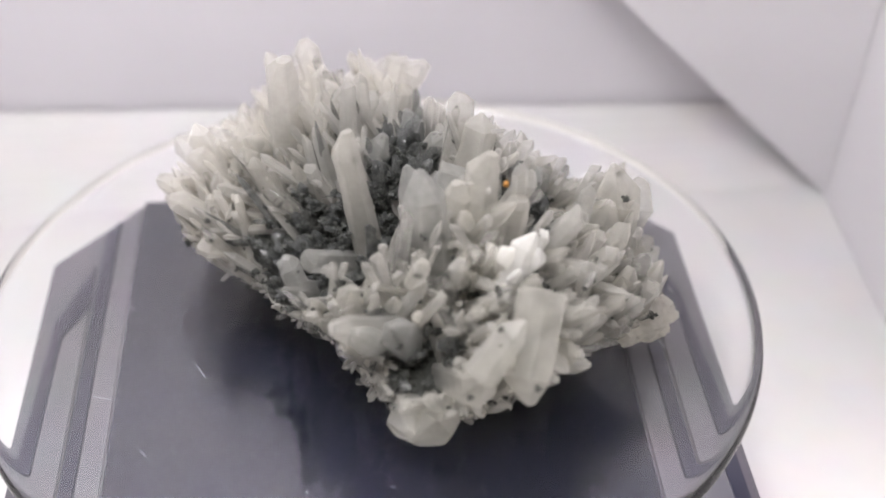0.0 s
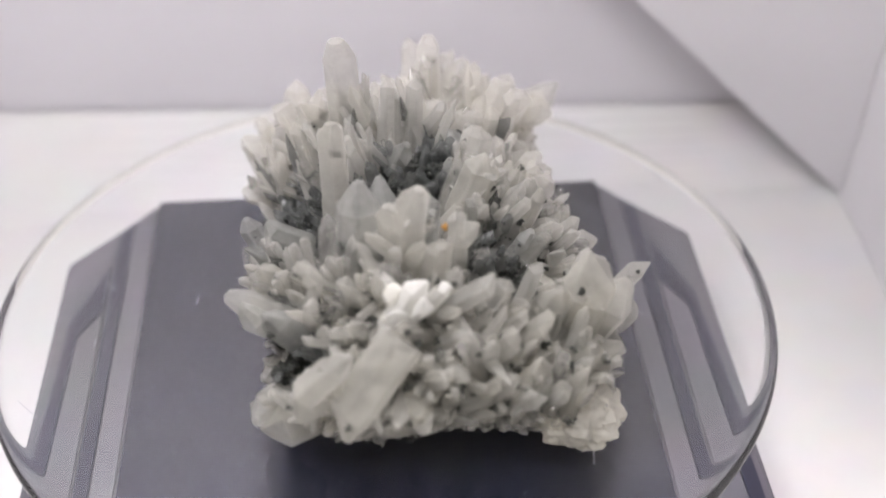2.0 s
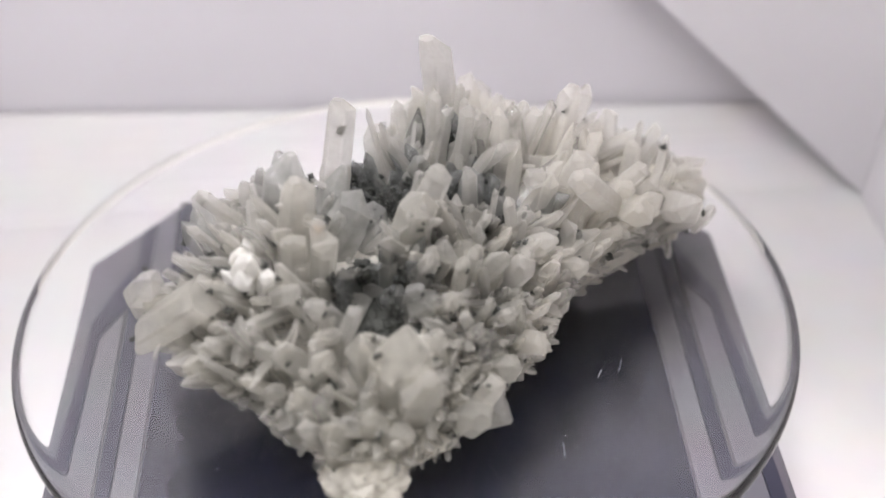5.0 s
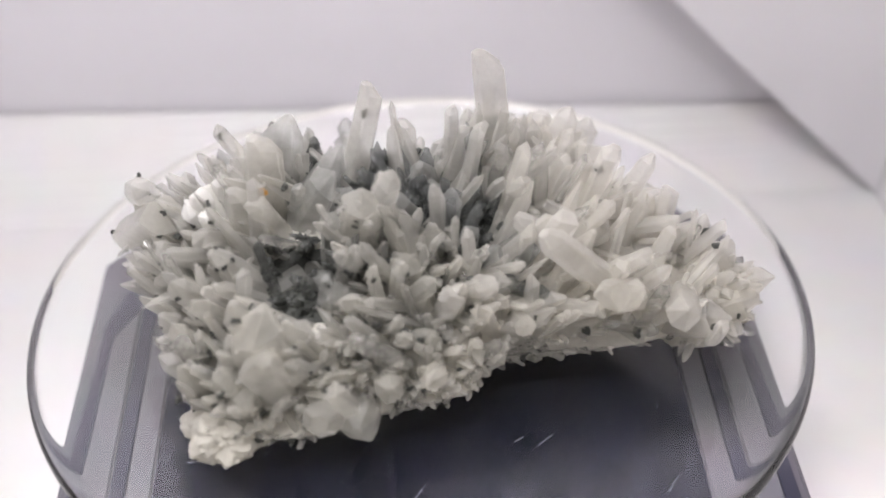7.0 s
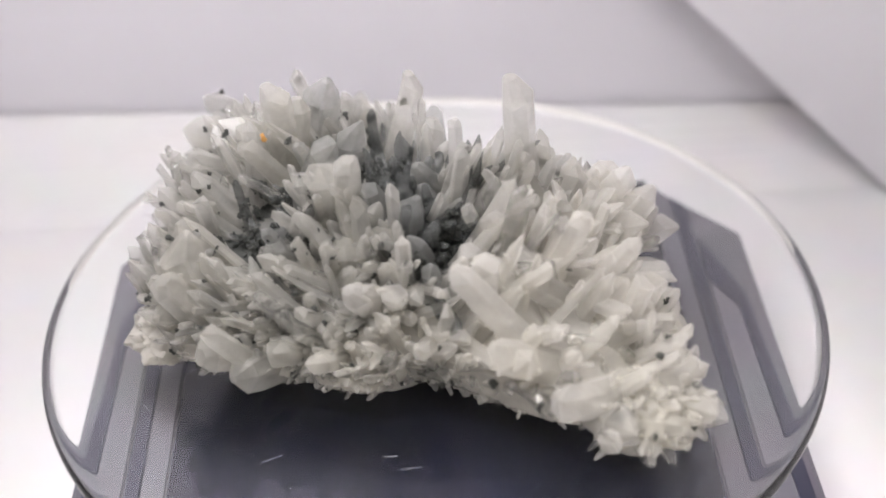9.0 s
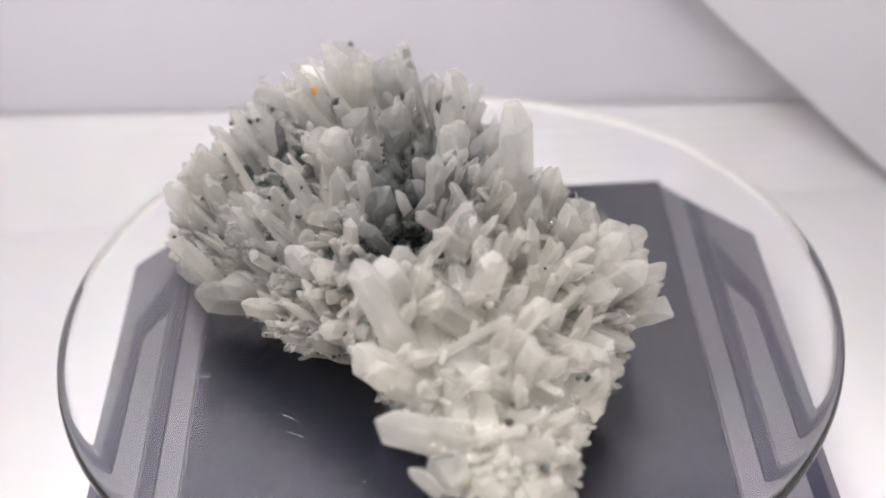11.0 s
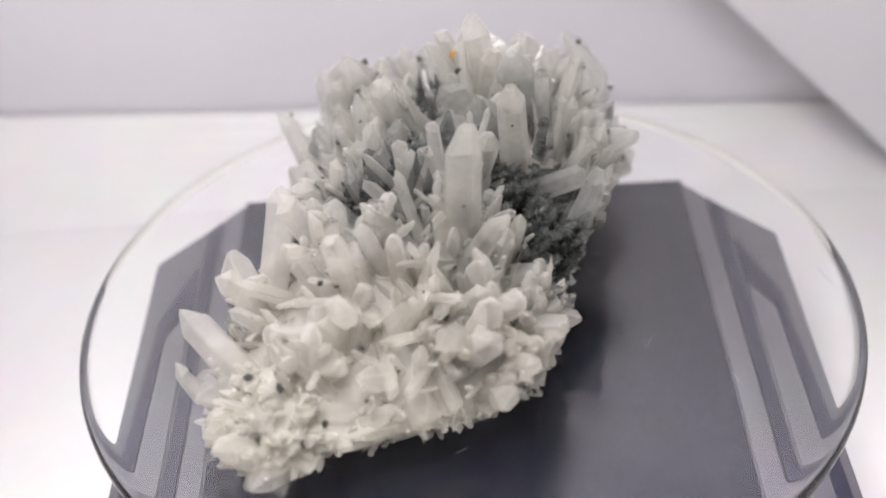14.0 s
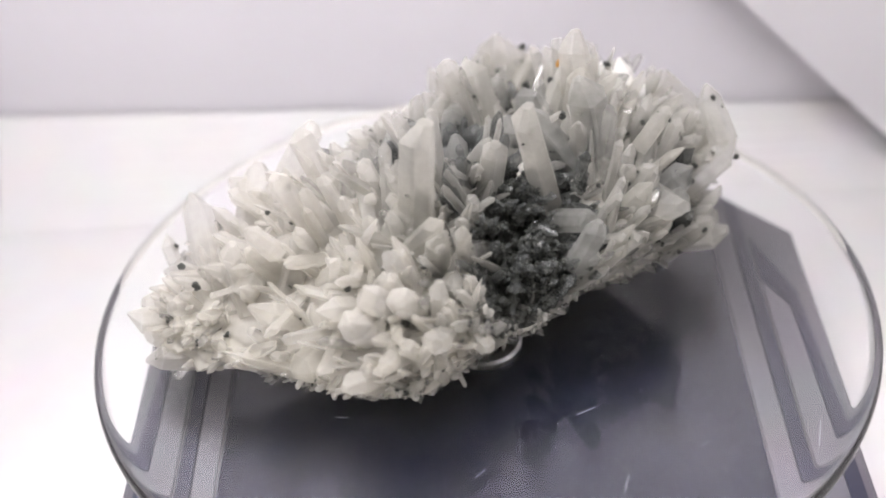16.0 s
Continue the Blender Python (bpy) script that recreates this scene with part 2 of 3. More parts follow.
add_lathe(bm, [(0, 0), (0.0045, 0), (0.0045, 0.0115), (0, 0.0115)], 32)
ob = smooth(part("spindle", bm, RUBBER, turntable))
ob.location = (0, 0, TOP + 0.0002)

# ---- the turning disc ----
DISC = 0.050
glass_disc = tagged(new("rotating_disc"), "clear round acrylic turntable disc with fine scratches", "disc")
glass_disc.location = (0, 0, DISC)
bm = bmesh.new()
add_lathe(bm, [(0, -0.0080), (0.0965, -0.0080)] + [(0.0971 + 0.0040 * math.cos(radians(a)), -0.0040 + 0.0040 * math.sin(radians(a))) for a in range(-90, 91, 10)] + [(0.0965, 0), (0, 0)], 256)
disc = smooth(part("disc", bm, GLASS, glass_disc, "clear acrylic plate with a rounded rim"), 25)
disc.visible_shadow = False
disc.data.materials.append(FROST)
for f in disc.data.polygons:
    if math.hypot(f.center.x, f.center.y) > 0.0990 and f.center.z < -0.0048:
        f.material_index = 1
rng = random.Random(7)
for i in range(28):
    r, a, turn = 0.095 * math.sqrt(rng.uniform(0.1, 1)), rng.uniform(0, 6.283), rng.gauss(0.4, 0.7)
    length = rng.choice((0.8, 1.2, 2, 3, 5, 8)) * MM
    wide = rng.uniform(0.09, 0.17) * MM
    bm = bmesh.new()
    add_box(bm, -length / 2, length / 2, -wide / 2, wide / 2, 0.00002, 0.00008)
    ob = part("scratch", bm, SCRATCH, glass_disc)
    ob.matrix_basis = Matrix.Translation((r * math.cos(a), r * math.sin(a), 0)) @ pose(0, 0, 0, 0, 0, math.degrees(a + turn + 1.57))

# ---- the crystal cluster ----
CX, CY = 8.0, 4.0
# outline of the lump every 12 mm of height: mean radius in mm, then cosine and sine of one to seven lobes
LOBES = [
    [38.4, 1.5, -0.1, -0.2, -14.7, 3.0, 1.6, -1.0, 1.8, 0.3, -2.3, -0.6, -2.3, -0.8, 0.8],
    [51.9, 1.2, 1.7, -2.0, -16.3, 4.5, 0.7, 2.3, 1.8, -1.9, -2.1, -1.0, -3.7, 0.7, 0.7],
    [55.4, -0.0, -0.8, -5.2, -15.8, 2.0, -1.0, 2.0, 1.6, -2.3, 0.1, 0.9, -3.6, 0.0, 0.4],
    [46.5, 1.3, -5.5, -4.9, -14.4, 1.6, -2.2, 1.1, 0.3, -0.7, 0.4, 0.5, -2.9, 1.7, -0.2],
    [28.9, 0.7, -6.7, -4.6, -12.2, -0.3, -1.1, -0.4, 0.1, -0.7, 0.9, 0.7, -3.3, 0.2, 2.0],
    [9.2, 2.3, -6.1, -0.7, -7.4, -4.3, 1.3, -3.2, -0.9, 1.4, 5.4, 1.5, -1.7, 1.2, 0.3]]


def reach(phi, z):
    """How far the cluster reaches from its middle at the angle phi and the height z (mm)."""
    def at(k):
        c = LOBES[k]
        return c[0] + sum(c[2 * m - 1] * math.cos(m * phi) + c[2 * m] * math.sin(m * phi) for m in range(1, 8))
    if z <= 0:
        return max(at(0), 2)
    k = z / 12
    if k >= 5:
        return max(at(5) * (1 - (k - 5) / 0.7), 0)
    i = int(k)
    return max(at(i) * (i + 1 - k) + at(i + 1) * (k - i), 2)


def within(v):
    x, y = v[0] - CX, v[1] - CY
    return v[2] > 0.6 and math.hypot(x, y) < 1.03 * reach(math.atan2(y, x), v[2] * 0.96) + 0.5


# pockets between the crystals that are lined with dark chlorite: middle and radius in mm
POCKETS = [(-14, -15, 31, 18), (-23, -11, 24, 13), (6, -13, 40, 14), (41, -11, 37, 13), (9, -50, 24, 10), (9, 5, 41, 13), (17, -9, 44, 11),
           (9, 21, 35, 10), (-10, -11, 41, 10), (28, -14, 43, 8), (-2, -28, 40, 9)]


CORE_TOP = 36.0


def core_point(phi, z, inset=0.0):
    """A point of the rocky core, which fills the lower part of the lump and sinks in at the pockets."""
    r = (0.98 - 0.14 * min(max(z - 8, 0) / 12, 1)) * reach(phi, z * (1 + 0.6 * z / CORE_TOP))
    rough = 0.35 + 0.65 * min(max(z - 5, 0) / 4, 1)
    r += 2.2 * noise.noise(Vector((3 * math.cos(phi), 3 * math.sin(phi), z * 0.12))) + rough * 1.3 * noise.noise(Vector((9 * math.cos(phi), 9 * math.sin(phi), z * 0.4)))
    r += rough * 0.9 * noise.noise(Vector((22 * math.cos(phi), 22 * math.sin(phi), z * 0.9)))
    r = max(r - inset, 0.5)
    p = Vector((CX + r * math.cos(phi), CY + r * math.sin(phi), z))
    sink = max([1 - (p - Vector(q[:3])).length / q[3] for q in POCKETS] + [0])
    return p - (p - Vector((8, 2, 0))).normalized() * 9 * min(sink, 0.6)


def in_pocket(v, grow=1.0):
    return any((Vector(p[:3]) - Vector(v)).length < p[3] * grow for p in POCKETS)


cluster = tagged(new("crystal_cluster"), "milky grey-white quartz cluster with dark chlorite pockets", "crystal cluster")
cluster.location = (0, 0, DISC)

bm = bmesh.new()
NP, NZ = 200, 60
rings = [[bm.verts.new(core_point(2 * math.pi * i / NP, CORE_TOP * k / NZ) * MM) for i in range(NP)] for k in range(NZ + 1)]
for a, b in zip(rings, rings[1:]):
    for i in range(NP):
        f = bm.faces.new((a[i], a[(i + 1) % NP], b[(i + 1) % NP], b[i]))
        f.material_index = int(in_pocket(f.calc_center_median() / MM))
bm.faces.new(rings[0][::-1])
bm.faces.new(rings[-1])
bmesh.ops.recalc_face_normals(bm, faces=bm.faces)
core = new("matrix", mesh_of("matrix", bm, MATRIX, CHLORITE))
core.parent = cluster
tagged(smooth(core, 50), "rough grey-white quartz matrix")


def lump(x, y, z, rx, ry, rz, label):
    """A rough knob of matrix that runs out from the core."""
    bm = bmesh.new()
    bmesh.ops.create_icosphere(bm, subdivisions=5, radius=1.0)
    for v in bm.verts:
        k = 1 + 0.22 * noise.noise(v.co * 2.1 + Vector((x, y, 0))) + 0.12 * noise.noise(v.co * 6) + 0.07 * noise.noise(v.co * 17)
        v.co = Vector((x + rx * k * v.co.x, y + ry * k * v.co.y, max(z + rz * k * v.co.z, 0.4))) * MM
    smooth(part("matrix", bm, MATRIX, cluster, label), 50)


lump(-16, 66, 10.5, 14, 15, 10, "low warm white quartz knob")
lump(64, -18, 7, 11, 10, 7, "rounded pale quartz foot")


def crystal_verts(length, radius, rng, foot=1.0, flat=0.55, blunt=1.0):
    """A six-sided prism with narrow worn edges and a slanted, uneven point: rings along +z from the foot."""
    flat = rng.uniform(flat, 0.97)
    lean, tipped = rng.uniform(0, 6.28), rng.uniform(0.05, 0.6)
    cap = min(radius * rng.uniform(0.7, 1.5) * blunt, length * 0.35)
    turns = [radians(60 * (i // 2) + (-5 if i % 2 == 0 else 5)) for i in range(12)]
    wobble = [rng.uniform(0.86, 1.14) for _ in range(6)]
    skew = [rng.uniform(-0.45, 0.45) for _ in range(6)]
    step = rng.uniform(0.3, 0.75)
    ledge = rng.uniform(0.9, 1.0)
    rings = []
    for z, k in ((0, foot), (length * step, 0.98), (length * step + 0.25 * radius, 0.98 * ledge), (length - cap, 0.93 * ledge)):
        rings.append([(radius * k * wobble[i // 2] * math.cos(a), radius * k * flat * wobble[i // 2] * math.sin(a),
                       z + (skew[i // 2] * cap if z > length * 0.8 else 0)) for i, a in enumerate(turns)])
    k = min(rng.uniform(0.1, 0.36) / blunt, 0.4)
    ox, oy = tipped * radius * math.cos(lean), tipped * flat * radius * math.sin(lean)
    rings.append([(ox + radius * k * math.cos(a), oy + radius * k * flat * math.sin(a), length - cap * 0.12) for a in turns])
    rings.append([(ox, oy, length)])
    return rings


def add_crystal(bm, m, length, radius, rng, foot=1.0, flat=0.55, blunt=1.0):
    sides = 12
    rings = [[bm.verts.new(m @ Vector(p)) for p in ring] for ring in crystal_verts(length, radius, rng, foot, flat, blunt)]
    for a, b in zip(rings, rings[1:]):
        for i in range(sides):
            j = (i + 1) % sides
            bm.faces.new((a[i], a[j], b[0]) if len(b) == 1 else (a[i], a[j], b[j], b[i]))
    bm.faces.new(rings[0][::-1])
    for f in bm.faces:
        f.smooth = True


def soften(me):
    me.set_sharp_from_angle(angle=radians(13))
    return me


def along(foot, way, spin):
    return Matrix.Translation(foot) @ way.to_track_quat("Z", "Y").to_matrix().to_4x4() @ Matrix.Rotation(spin, 4, "Z")


hero_rng = random.Random(21)
HEROES = []


def point(tx, ty, tz, fx, fy, fz, radius, material=None, foot=1.0):
    """One large crystal: its tip and its foot in mm from the middle of the disc, and its half width."""
    tip, base = Vector((tx, ty, tz)), Vector((fx, fy, fz))
    way = tip - base
    base -= way.normalized() * 3
    length = (tip - base).length
    bm = bmesh.new()
    add_crystal(bm, Matrix.Identity(4), length * MM, radius * 1.12 * MM, hero_rng, foot, 0.82, 0.85)
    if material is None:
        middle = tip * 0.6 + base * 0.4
        # points in and close to a pocket get a darker grey
        material = QUARTZ_DARK if in_pocket(middle, 0.45) else QUARTZ_MIST if in_pocket(middle, 0.95) else QUARTZ_WARM if ty > 24 or tx < -30 else QUARTZ_GREY
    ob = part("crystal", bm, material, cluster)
    soften(ob.data)
    ob.matrix_basis = along(base * MM, way, hero_rng.uniform(0, 1))
    HEROES.append((tip, base, radius))


point(-18, 12, 67.5, -18, 15, 28, 4.6)
point(-14, 46.5, 51.5, -8, 38, 25, 3.3)
point(-5, -11.5, 61, 1, -18, 26, 3.3, QUARTZ_GREY)
point(11.5, -12.3, 51, 13, -26, 30, 4.2)
point(20.5, -11, 50.5, 22, -22, 30, 4.2)
point(11, 44, 47, 6, 35, 27, 3.4)
point(27.6, 31.8, 37, 20, 20, 22, 3.0)
point(49.3, -29.3, 47.5, 36, -34, 36, 2.8)
point(-10.3, -48, 33, 8, -42, 26, 4.0)
point(10, -63.5, 11.5, 18, -46, 12, 5.0)
point(31, -66, 24, 36.5, -50, 38, 5.2)
point(36, -37, 49, 29, -42, 34, 3.0, QUARTZ_WHITE)
point(30, -41, 46, 30, -36, 34, 2.6, QUARTZ_WHITE)
point(39, -40, 45, 31, -38, 34, 2.2, QUARTZ_WHITE)
point(33, -44, 43, 30, -38, 32, 2.2, QUARTZ_WHITE)
point(40, -34, 46, 32, -36, 34, 1.8, QUARTZ_WHITE)
point(27, -38, 47, 29, -37, 34, 1.6, QUARTZ_WHITE)
point(36, -46, 38, 31, -40, 30, 2.0, QUARTZ_WHITE)
point(71.5, -10, 22, 56, -14, 14, 4.2)
point(63, -9, 43.5, 56, -8, 14, 6.2)
point(58, -16, 40, 50, -12, 16, 4.6)
point(-43.4, 25.5, 39.6, -30, 18, 20, 3.2)
point(-43, 18, 37, -28, 14, 20, 3.2)
point(-47.7, 28.7, 34.5, -32, 24, 17, 3.8)
point(-32.4, 19.3, 41.2, -23, 16, 22, 3.6)
point(-27.4, 7.2, 47.2, -21, 22, 27, 3.0)
point(-28.5, 9, 43.8, -22, 10, 26, 3.0)
point(-15.7, 15.1, 47.4, -21.5, 23, 32, 2.5)
point(13, -26.8, 59, 15, -31, 34, 5.2, QUARTZ_MIST)
point(27, -25, 62.5, 24, -28, 36, 4.2)
point(34.7, -27.8, 51.5, 31, -28, 34, 3.2)
point(24.5, 7, 57.8, 22, -1, 36, 3.4)
point(20, 4.4, 48, 11, 8, 32, 3.2)
point(13.9, 5.1, 45, 8, 8.5, 32, 2.0)
point(31, -6, 48, 30, -7, 34, 2.5)
point(30, -3, 42.5, 28, 0, 28, 3.0)
point(7.2, 14.8, 35, 4, 17, 24, 2.6)
point(32.6, 10.2, 31, 29, 6.5, 20, 1.7)
point(26.8, 10.1, 31, 23, 8, 20, 1.7)
point(16.8, 29.1, 37.2, 11, 21, 24, 2.2)
point(5, 33, 39.5, 1, 45, 27, 3.3)
point(17, 40, 46, 4, 54, 24, 3.7)
point(1.4, 27.6, 44.2, -20, 23, 30, 3.2)
point(9.3, 31.3, 42.3, -1, 37, 28, 3.1)
point(6.6, 4.7, 47.5, -4, 4, 33, 2.8)
point(-3.3, 32.6, 38, -10, 39, 24, 3.8)
point(-8, 27, 38.5, -17, 29, 27, 2.7)
point(1.3, 47.3, 39.5, -9, 44, 28, 3.6)
point(18.2, 56, 33.3, 3, 58, 23, 4.0)
point(-16, 42, 33.5, -18, 48, 18, 4.3)
point(-26.7, 55, 28, -12, 55, 21, 3.6)
point(12.9, 72.8, 28.2, -4, 68, 18, 4.2)
point(-25.5, 25, 36, -19, 39, 22, 3.2)
point(45, -0.7, 36.5, 32, 0, 25, 4.2)
point(34.3, 25.4, 36.2, 25, 19, 20, 3.6)
point(33.4, 18.1, 33, 25, 13, 20, 2.8)
point(-39.2, 37.2, 32, -29, 17, 23, 3.8)
point(23.8, -68, 30.6, 18, -50, 18, 4.4)
point(30, -62, 34, 24, -48, 20, 3.6)
point(13.8, 62, 33.2, 5, 53, 20, 3.2)
point(-42.6, -1.6, 20.8, -26, 4, 15, 2.6)
point(46.8, 26.9, 21.3, 34, 19, 13, 3.0)
point(43, -2.4, 40, 37, -3, 28, 2.1)
point(6.5, 7, 44, 1, 10, 31, 2.4)
point(23.7, 15.5, 35.3, 20, 10, 24, 3.3)
point(23, 27, 23.5, 17, 18, 20, 2.0)
point(37, 12, 22.5, 28, 9, 18, 2.0)
point(28.5, 30, 24.8, 22, 20, 21, 1.9)
point(41.6, -18.6, 45, 31, -14, 36, 1.2, QUARTZ_CLEAR)
point(39.6, -6, 35.5, 29, -8, 25, 2.8)
point(69, -5, 36, 58, -5, 16, 4.6)
point(68, -16, 26, 54, -14, 12, 4.6)
point(-22.6, 58.5, 37.5, -17, 57, 22, 2.6)
point(-26, 75, 22, -12, 69, 13, 4.4)
point(-26, 82, 14, -12, 70, 10, 4.2)
point(-16, 84, 16, -9, 70, 10, 4.6)
point(-2, 80, 17, -4, 66, 12, 4.6)
point(67, 7, 19, 48, 4, 11, 5.0)
point(62, 14, 15, 46, 8, 9, 4.6)
point(10.7, -14.5, 44, 14, -22, 33, 3.6)
point(-49.4, 10.3, 29, -32, 8, 17, 3.4)
point(-3, -52, 33, 6, -40, 20, 3.6)
point(4.5, -53, 37, 9, -42, 20, 3.6)
point(-21, -27, 29, -8, -22, 20, 3.2)
point(-42, 44, 14, -28, 36, 12, 4.0)
point(-53.6, 21, 26.8, -45, 20, 22, 2.1)
point(34.9, 13.3, 42.4, 32, 11, 31, 2.0)
point(40.4, 8.8, 43.6, 37, 8, 34, 1.7)
point(50, -25.7, 44.8, 41, -20, 30, 2.9)
point(18.7, 14.2, 42, 18, 9, 16, 5.1)
point(17.2, 22.8, 42.3, 13, 20, 33, 2.6)
point(-15.2, -27.2, 35.5, 5, -12, 21, 2.9)
point(-5.5, -5.1, 51.9, -1, -3, 37, 3.2)
point(26.9, 40.8, 25.9, 19, 34, 21, 2.3)
point(45.8, 18.9, 31.1, 37, 15, 21, 2.1)
point(66.3, 11.8, 31.2, 58, 10, 18, 2.6)
point(-5.4, -42.2, 38.5, -3, -35, 28, 2.9)
point(7.6, -60, 18.5, 8, -49, 9, 3.9)
point(38.5, -20.8, 52.2, 27, -22, 34, 3.0)
point(59.3, -13.5, 32.8, 44, -10, 24, 1.8)
point(29.5, 11.3, 39.2, 27, 10, 21, 4.8)
point(13.9, 16.3, 47.6, 12, 11, 19, 3.3)
point(0.6, -27.1, 44.7, 1, -25, 36, 1.3)
point(11.6, -47.8, 49.5, 10, -42, 41, 2.1)
point(20.7, -26.9, 55.7, 24, -26, 38, 3.7)
point(-24.2, 53.1, 44.3, -21, 49, 36, 2.5)
point(-23, 86.3, 17, -21, 75, 14, 3.1)
point(16.6, -9.1, 45.4, 20, -9, 31, 3.8)
point(-34.2, 52.6, 27.7, -29, 46, 21, 3.2)
point(-29.1, 81.7, 10, -25, 71, 6, 3.1)
point(-14.6, 10.5, 43.5, -13, 8, 27, 2.2)
point(-27.3, 3.4, 44.2, -22, 3, 31, 2.1)
point(2.7, 18.4, 37.8, -3, 10, 24, 3.3)
point(-10.8, 21.7, 35.3, -12, 16, 22, 2.9)
point(-28.5, 16.8, 36.1, -20, 12, 11, 3.6)
point(53.6, 18.6, 21.8, 44, 13, 14, 3.2)
point(-54.3, 29.6, 22.3, -40, 22, 12, 3.0)
point(-18.6, -28.8, 38.2, -17, -24, 26, 2.9)
point(29.5, 2.1, 54.8, 26, -1, 41, 4.8)
point(32, -59.1, 42.7, 24, -63, 33, 3.6)
point(26.3, -16.2, 49.5, 22, -20, 39, 1.7)
point(-29.4, 10.9, 33.2, -28, 16, 30, 1.6)
point(2.9, 46.2, 24.9, 7, 29, 11, 5.1)
point(12.5, 35.4, 43.1, 11, 34, 34, 2.0)
point(-19.6, 55, 35.1, -15, 46, 21, 3.7)
point(4.1, 80.3, 22.1, 1, 78, 15, 2.0)
point(5.1, -63.5, 14.2, 8, -52, 11, 3.6)



def bare(phi, z):
    """The broken edge along one side, where the smooth shell of the matrix shows."""
    return -1.0 < phi < 1.2 and z < 5.5 + 2.5 * noise.noise(Vector((phi * 4, 0, 3)))


# the many smaller points grow from the core towards the outline of the lump
grow = random.Random(5)
FOCUS = Vector((8, 2, -40))
mids, tiny = [], []
tries = 0
while len(mids) + len(tiny) < 1300 and tries < 11000:
    tries += 1
    phi, z = grow.uniform(-math.pi, math.pi), CORE_TOP * grow.random() ** 0.8
    foot = core_point(phi, z, 1.5)
    if z > CORE_TOP - 3:
        r = grow.random() ** 0.5
        foot = Vector((CX + (foot.x - CX) * r, CY + (foot.y - CY) * r, CORE_TOP - 1))
    out = Vector((math.cos(phi), math.sin(phi), 0.25 + z / 26)).normalized()
    drift = noise.noise_vector(foot * 0.07)
    way = (0.22 * out + 0.7 * (foot - FOCUS).normalized() + 0.45 * drift + (0.5 if foot.y > 18 else 0.36) * Vector((grow.gauss(0, 1), grow.gauss(0, 1), grow.gauss(0, 1)))).normalized()
    if foot.z < 10 and way.z < -0.1 or bare(phi, z):
        continue
    free = 0.0
    while free < 30 and within(foot + way * (free + 1)):
        free += 1
    if free < 1.5:
        continue
    dark = in_pocket(foot + way * free * 0.5, 0.9) or in_pocket(foot, 0.7)
    if dark and grow.random() < 0.8 or foot.y > 24 and grow.random() < 0.4:
        continue
    low = z < 9
    length = min(free, 24) * grow.uniform(0.72, 1.08) * (0.65 if dark else 1)
    radius = min(length * 0.17, grow.uniform(1.1, 3.3) if foot.y > 20 or foot.x > 30 else grow.uniform(0.9, 2.7))
    if length < 5 or (low and grow.random() < 0.8) or grow.random() < 0.3:
        tiny.append((foot, way, min(length, 6 if low else 12), max(min(radius, grow.uniform(0.6, 1.2 if low else 1.7)), 0.5), dark))
    elif len(mids) < 280:
        mids.append((foot, way, length, radius, dark))
    else:
        tiny.append((foot, way, length, radius * 0.9, dark))

# the low flank carries a rough crust of short points
while tries < 13600 and len(tiny) < 1900:
    tries += 1
    phi, z = grow.uniform(-math.pi, math.pi), 2.2 + 14 * grow.random() ** 1.2
    foot = core_point(phi, z, 0.6)
    way = Vector((math.cos(phi) + grow.gauss(0, 0.45), math.sin(phi) + grow.gauss(0, 0.45), 0.35 + grow.gauss(0, 0.4))).normalized()
    length = grow.uniform(1.5, 4.5)
    if (foot + way * length).z > 0.8 and not bare(phi, z):
        tiny.append((foot, way, length, length * grow.uniform(0.12, 0.26), in_pocket(foot, 0.8)))

# short points on the low knob
for _ in range(150):
    way = Vector((grow.gauss(0, 1), grow.gauss(0.5, 1), grow.gauss(0.6, 0.8))).normalized()
    foot = Vector((-16 + 13 * way.x, 66 + 14 * way.y, 10.5 + 9.5 * way.z))
    way = (way + 0.4 * Vector((grow.gauss(0, 1), grow.gauss(0, 1), grow.gauss(0, 1)))).normalized()
    length = grow.uniform(2.5, 6.5)
    if foot.z > 5 and (foot + way * length).z > 2:
        tiny.append((foot, way, length, length * grow.uniform(0.18, 0.3), False))

# thin shards between the larger points
for _ in range(900):
    phi, z = grow.uniform(-math.pi, math.pi), CORE_TOP * grow.random() ** 0.6
    foot = core_point(phi, z, 0.0)
    way = (Vector((math.cos(phi), math.sin(phi), 0.3 + z / 30)) + 0.6 * Vector((grow.gauss(0, 1), grow.gauss(0, 1), grow.gauss(0, 1)))).normalized()
    foot += way * grow.uniform(0, 6) * (z / CORE_TOP)
    length = grow.uniform(3, 9)
    if (foot + way * length).z > 0.8 and within(foot + way * length) and (foot.y < 24 or grow.random() < 0.45):
        tiny.append((foot, way, length, length * grow.uniform(0.1, 0.2), in_pocket(foot, 0.9)))

# fine overgrowth on the stoutest points
for tip, base, radius in HEROES:
    for _ in range(6 if radius > 4 else 0):
        way = (tip - base).normalized()
        side = Matrix.Rotation(grow.uniform(0, 6.28), 3, way) @ way.orthogonal().normalized()
        foot = base + (tip - base) * grow.uniform(0.2, 0.95) + side * radius * 0.75
        out = (side + way * grow.uniform(0, 1) + 0.4 * Vector((grow.gauss(0, 1), grow.gauss(0, 1), grow.gauss(0, 1)))).normalized()
        length = grow.uniform(2, 5)
        if (foot + out * length).z > 0.8 and within(foot + out * length * 0.6):
            tiny.append((foot, out, length, length * grow.uniform(0.15, 0.32), False))

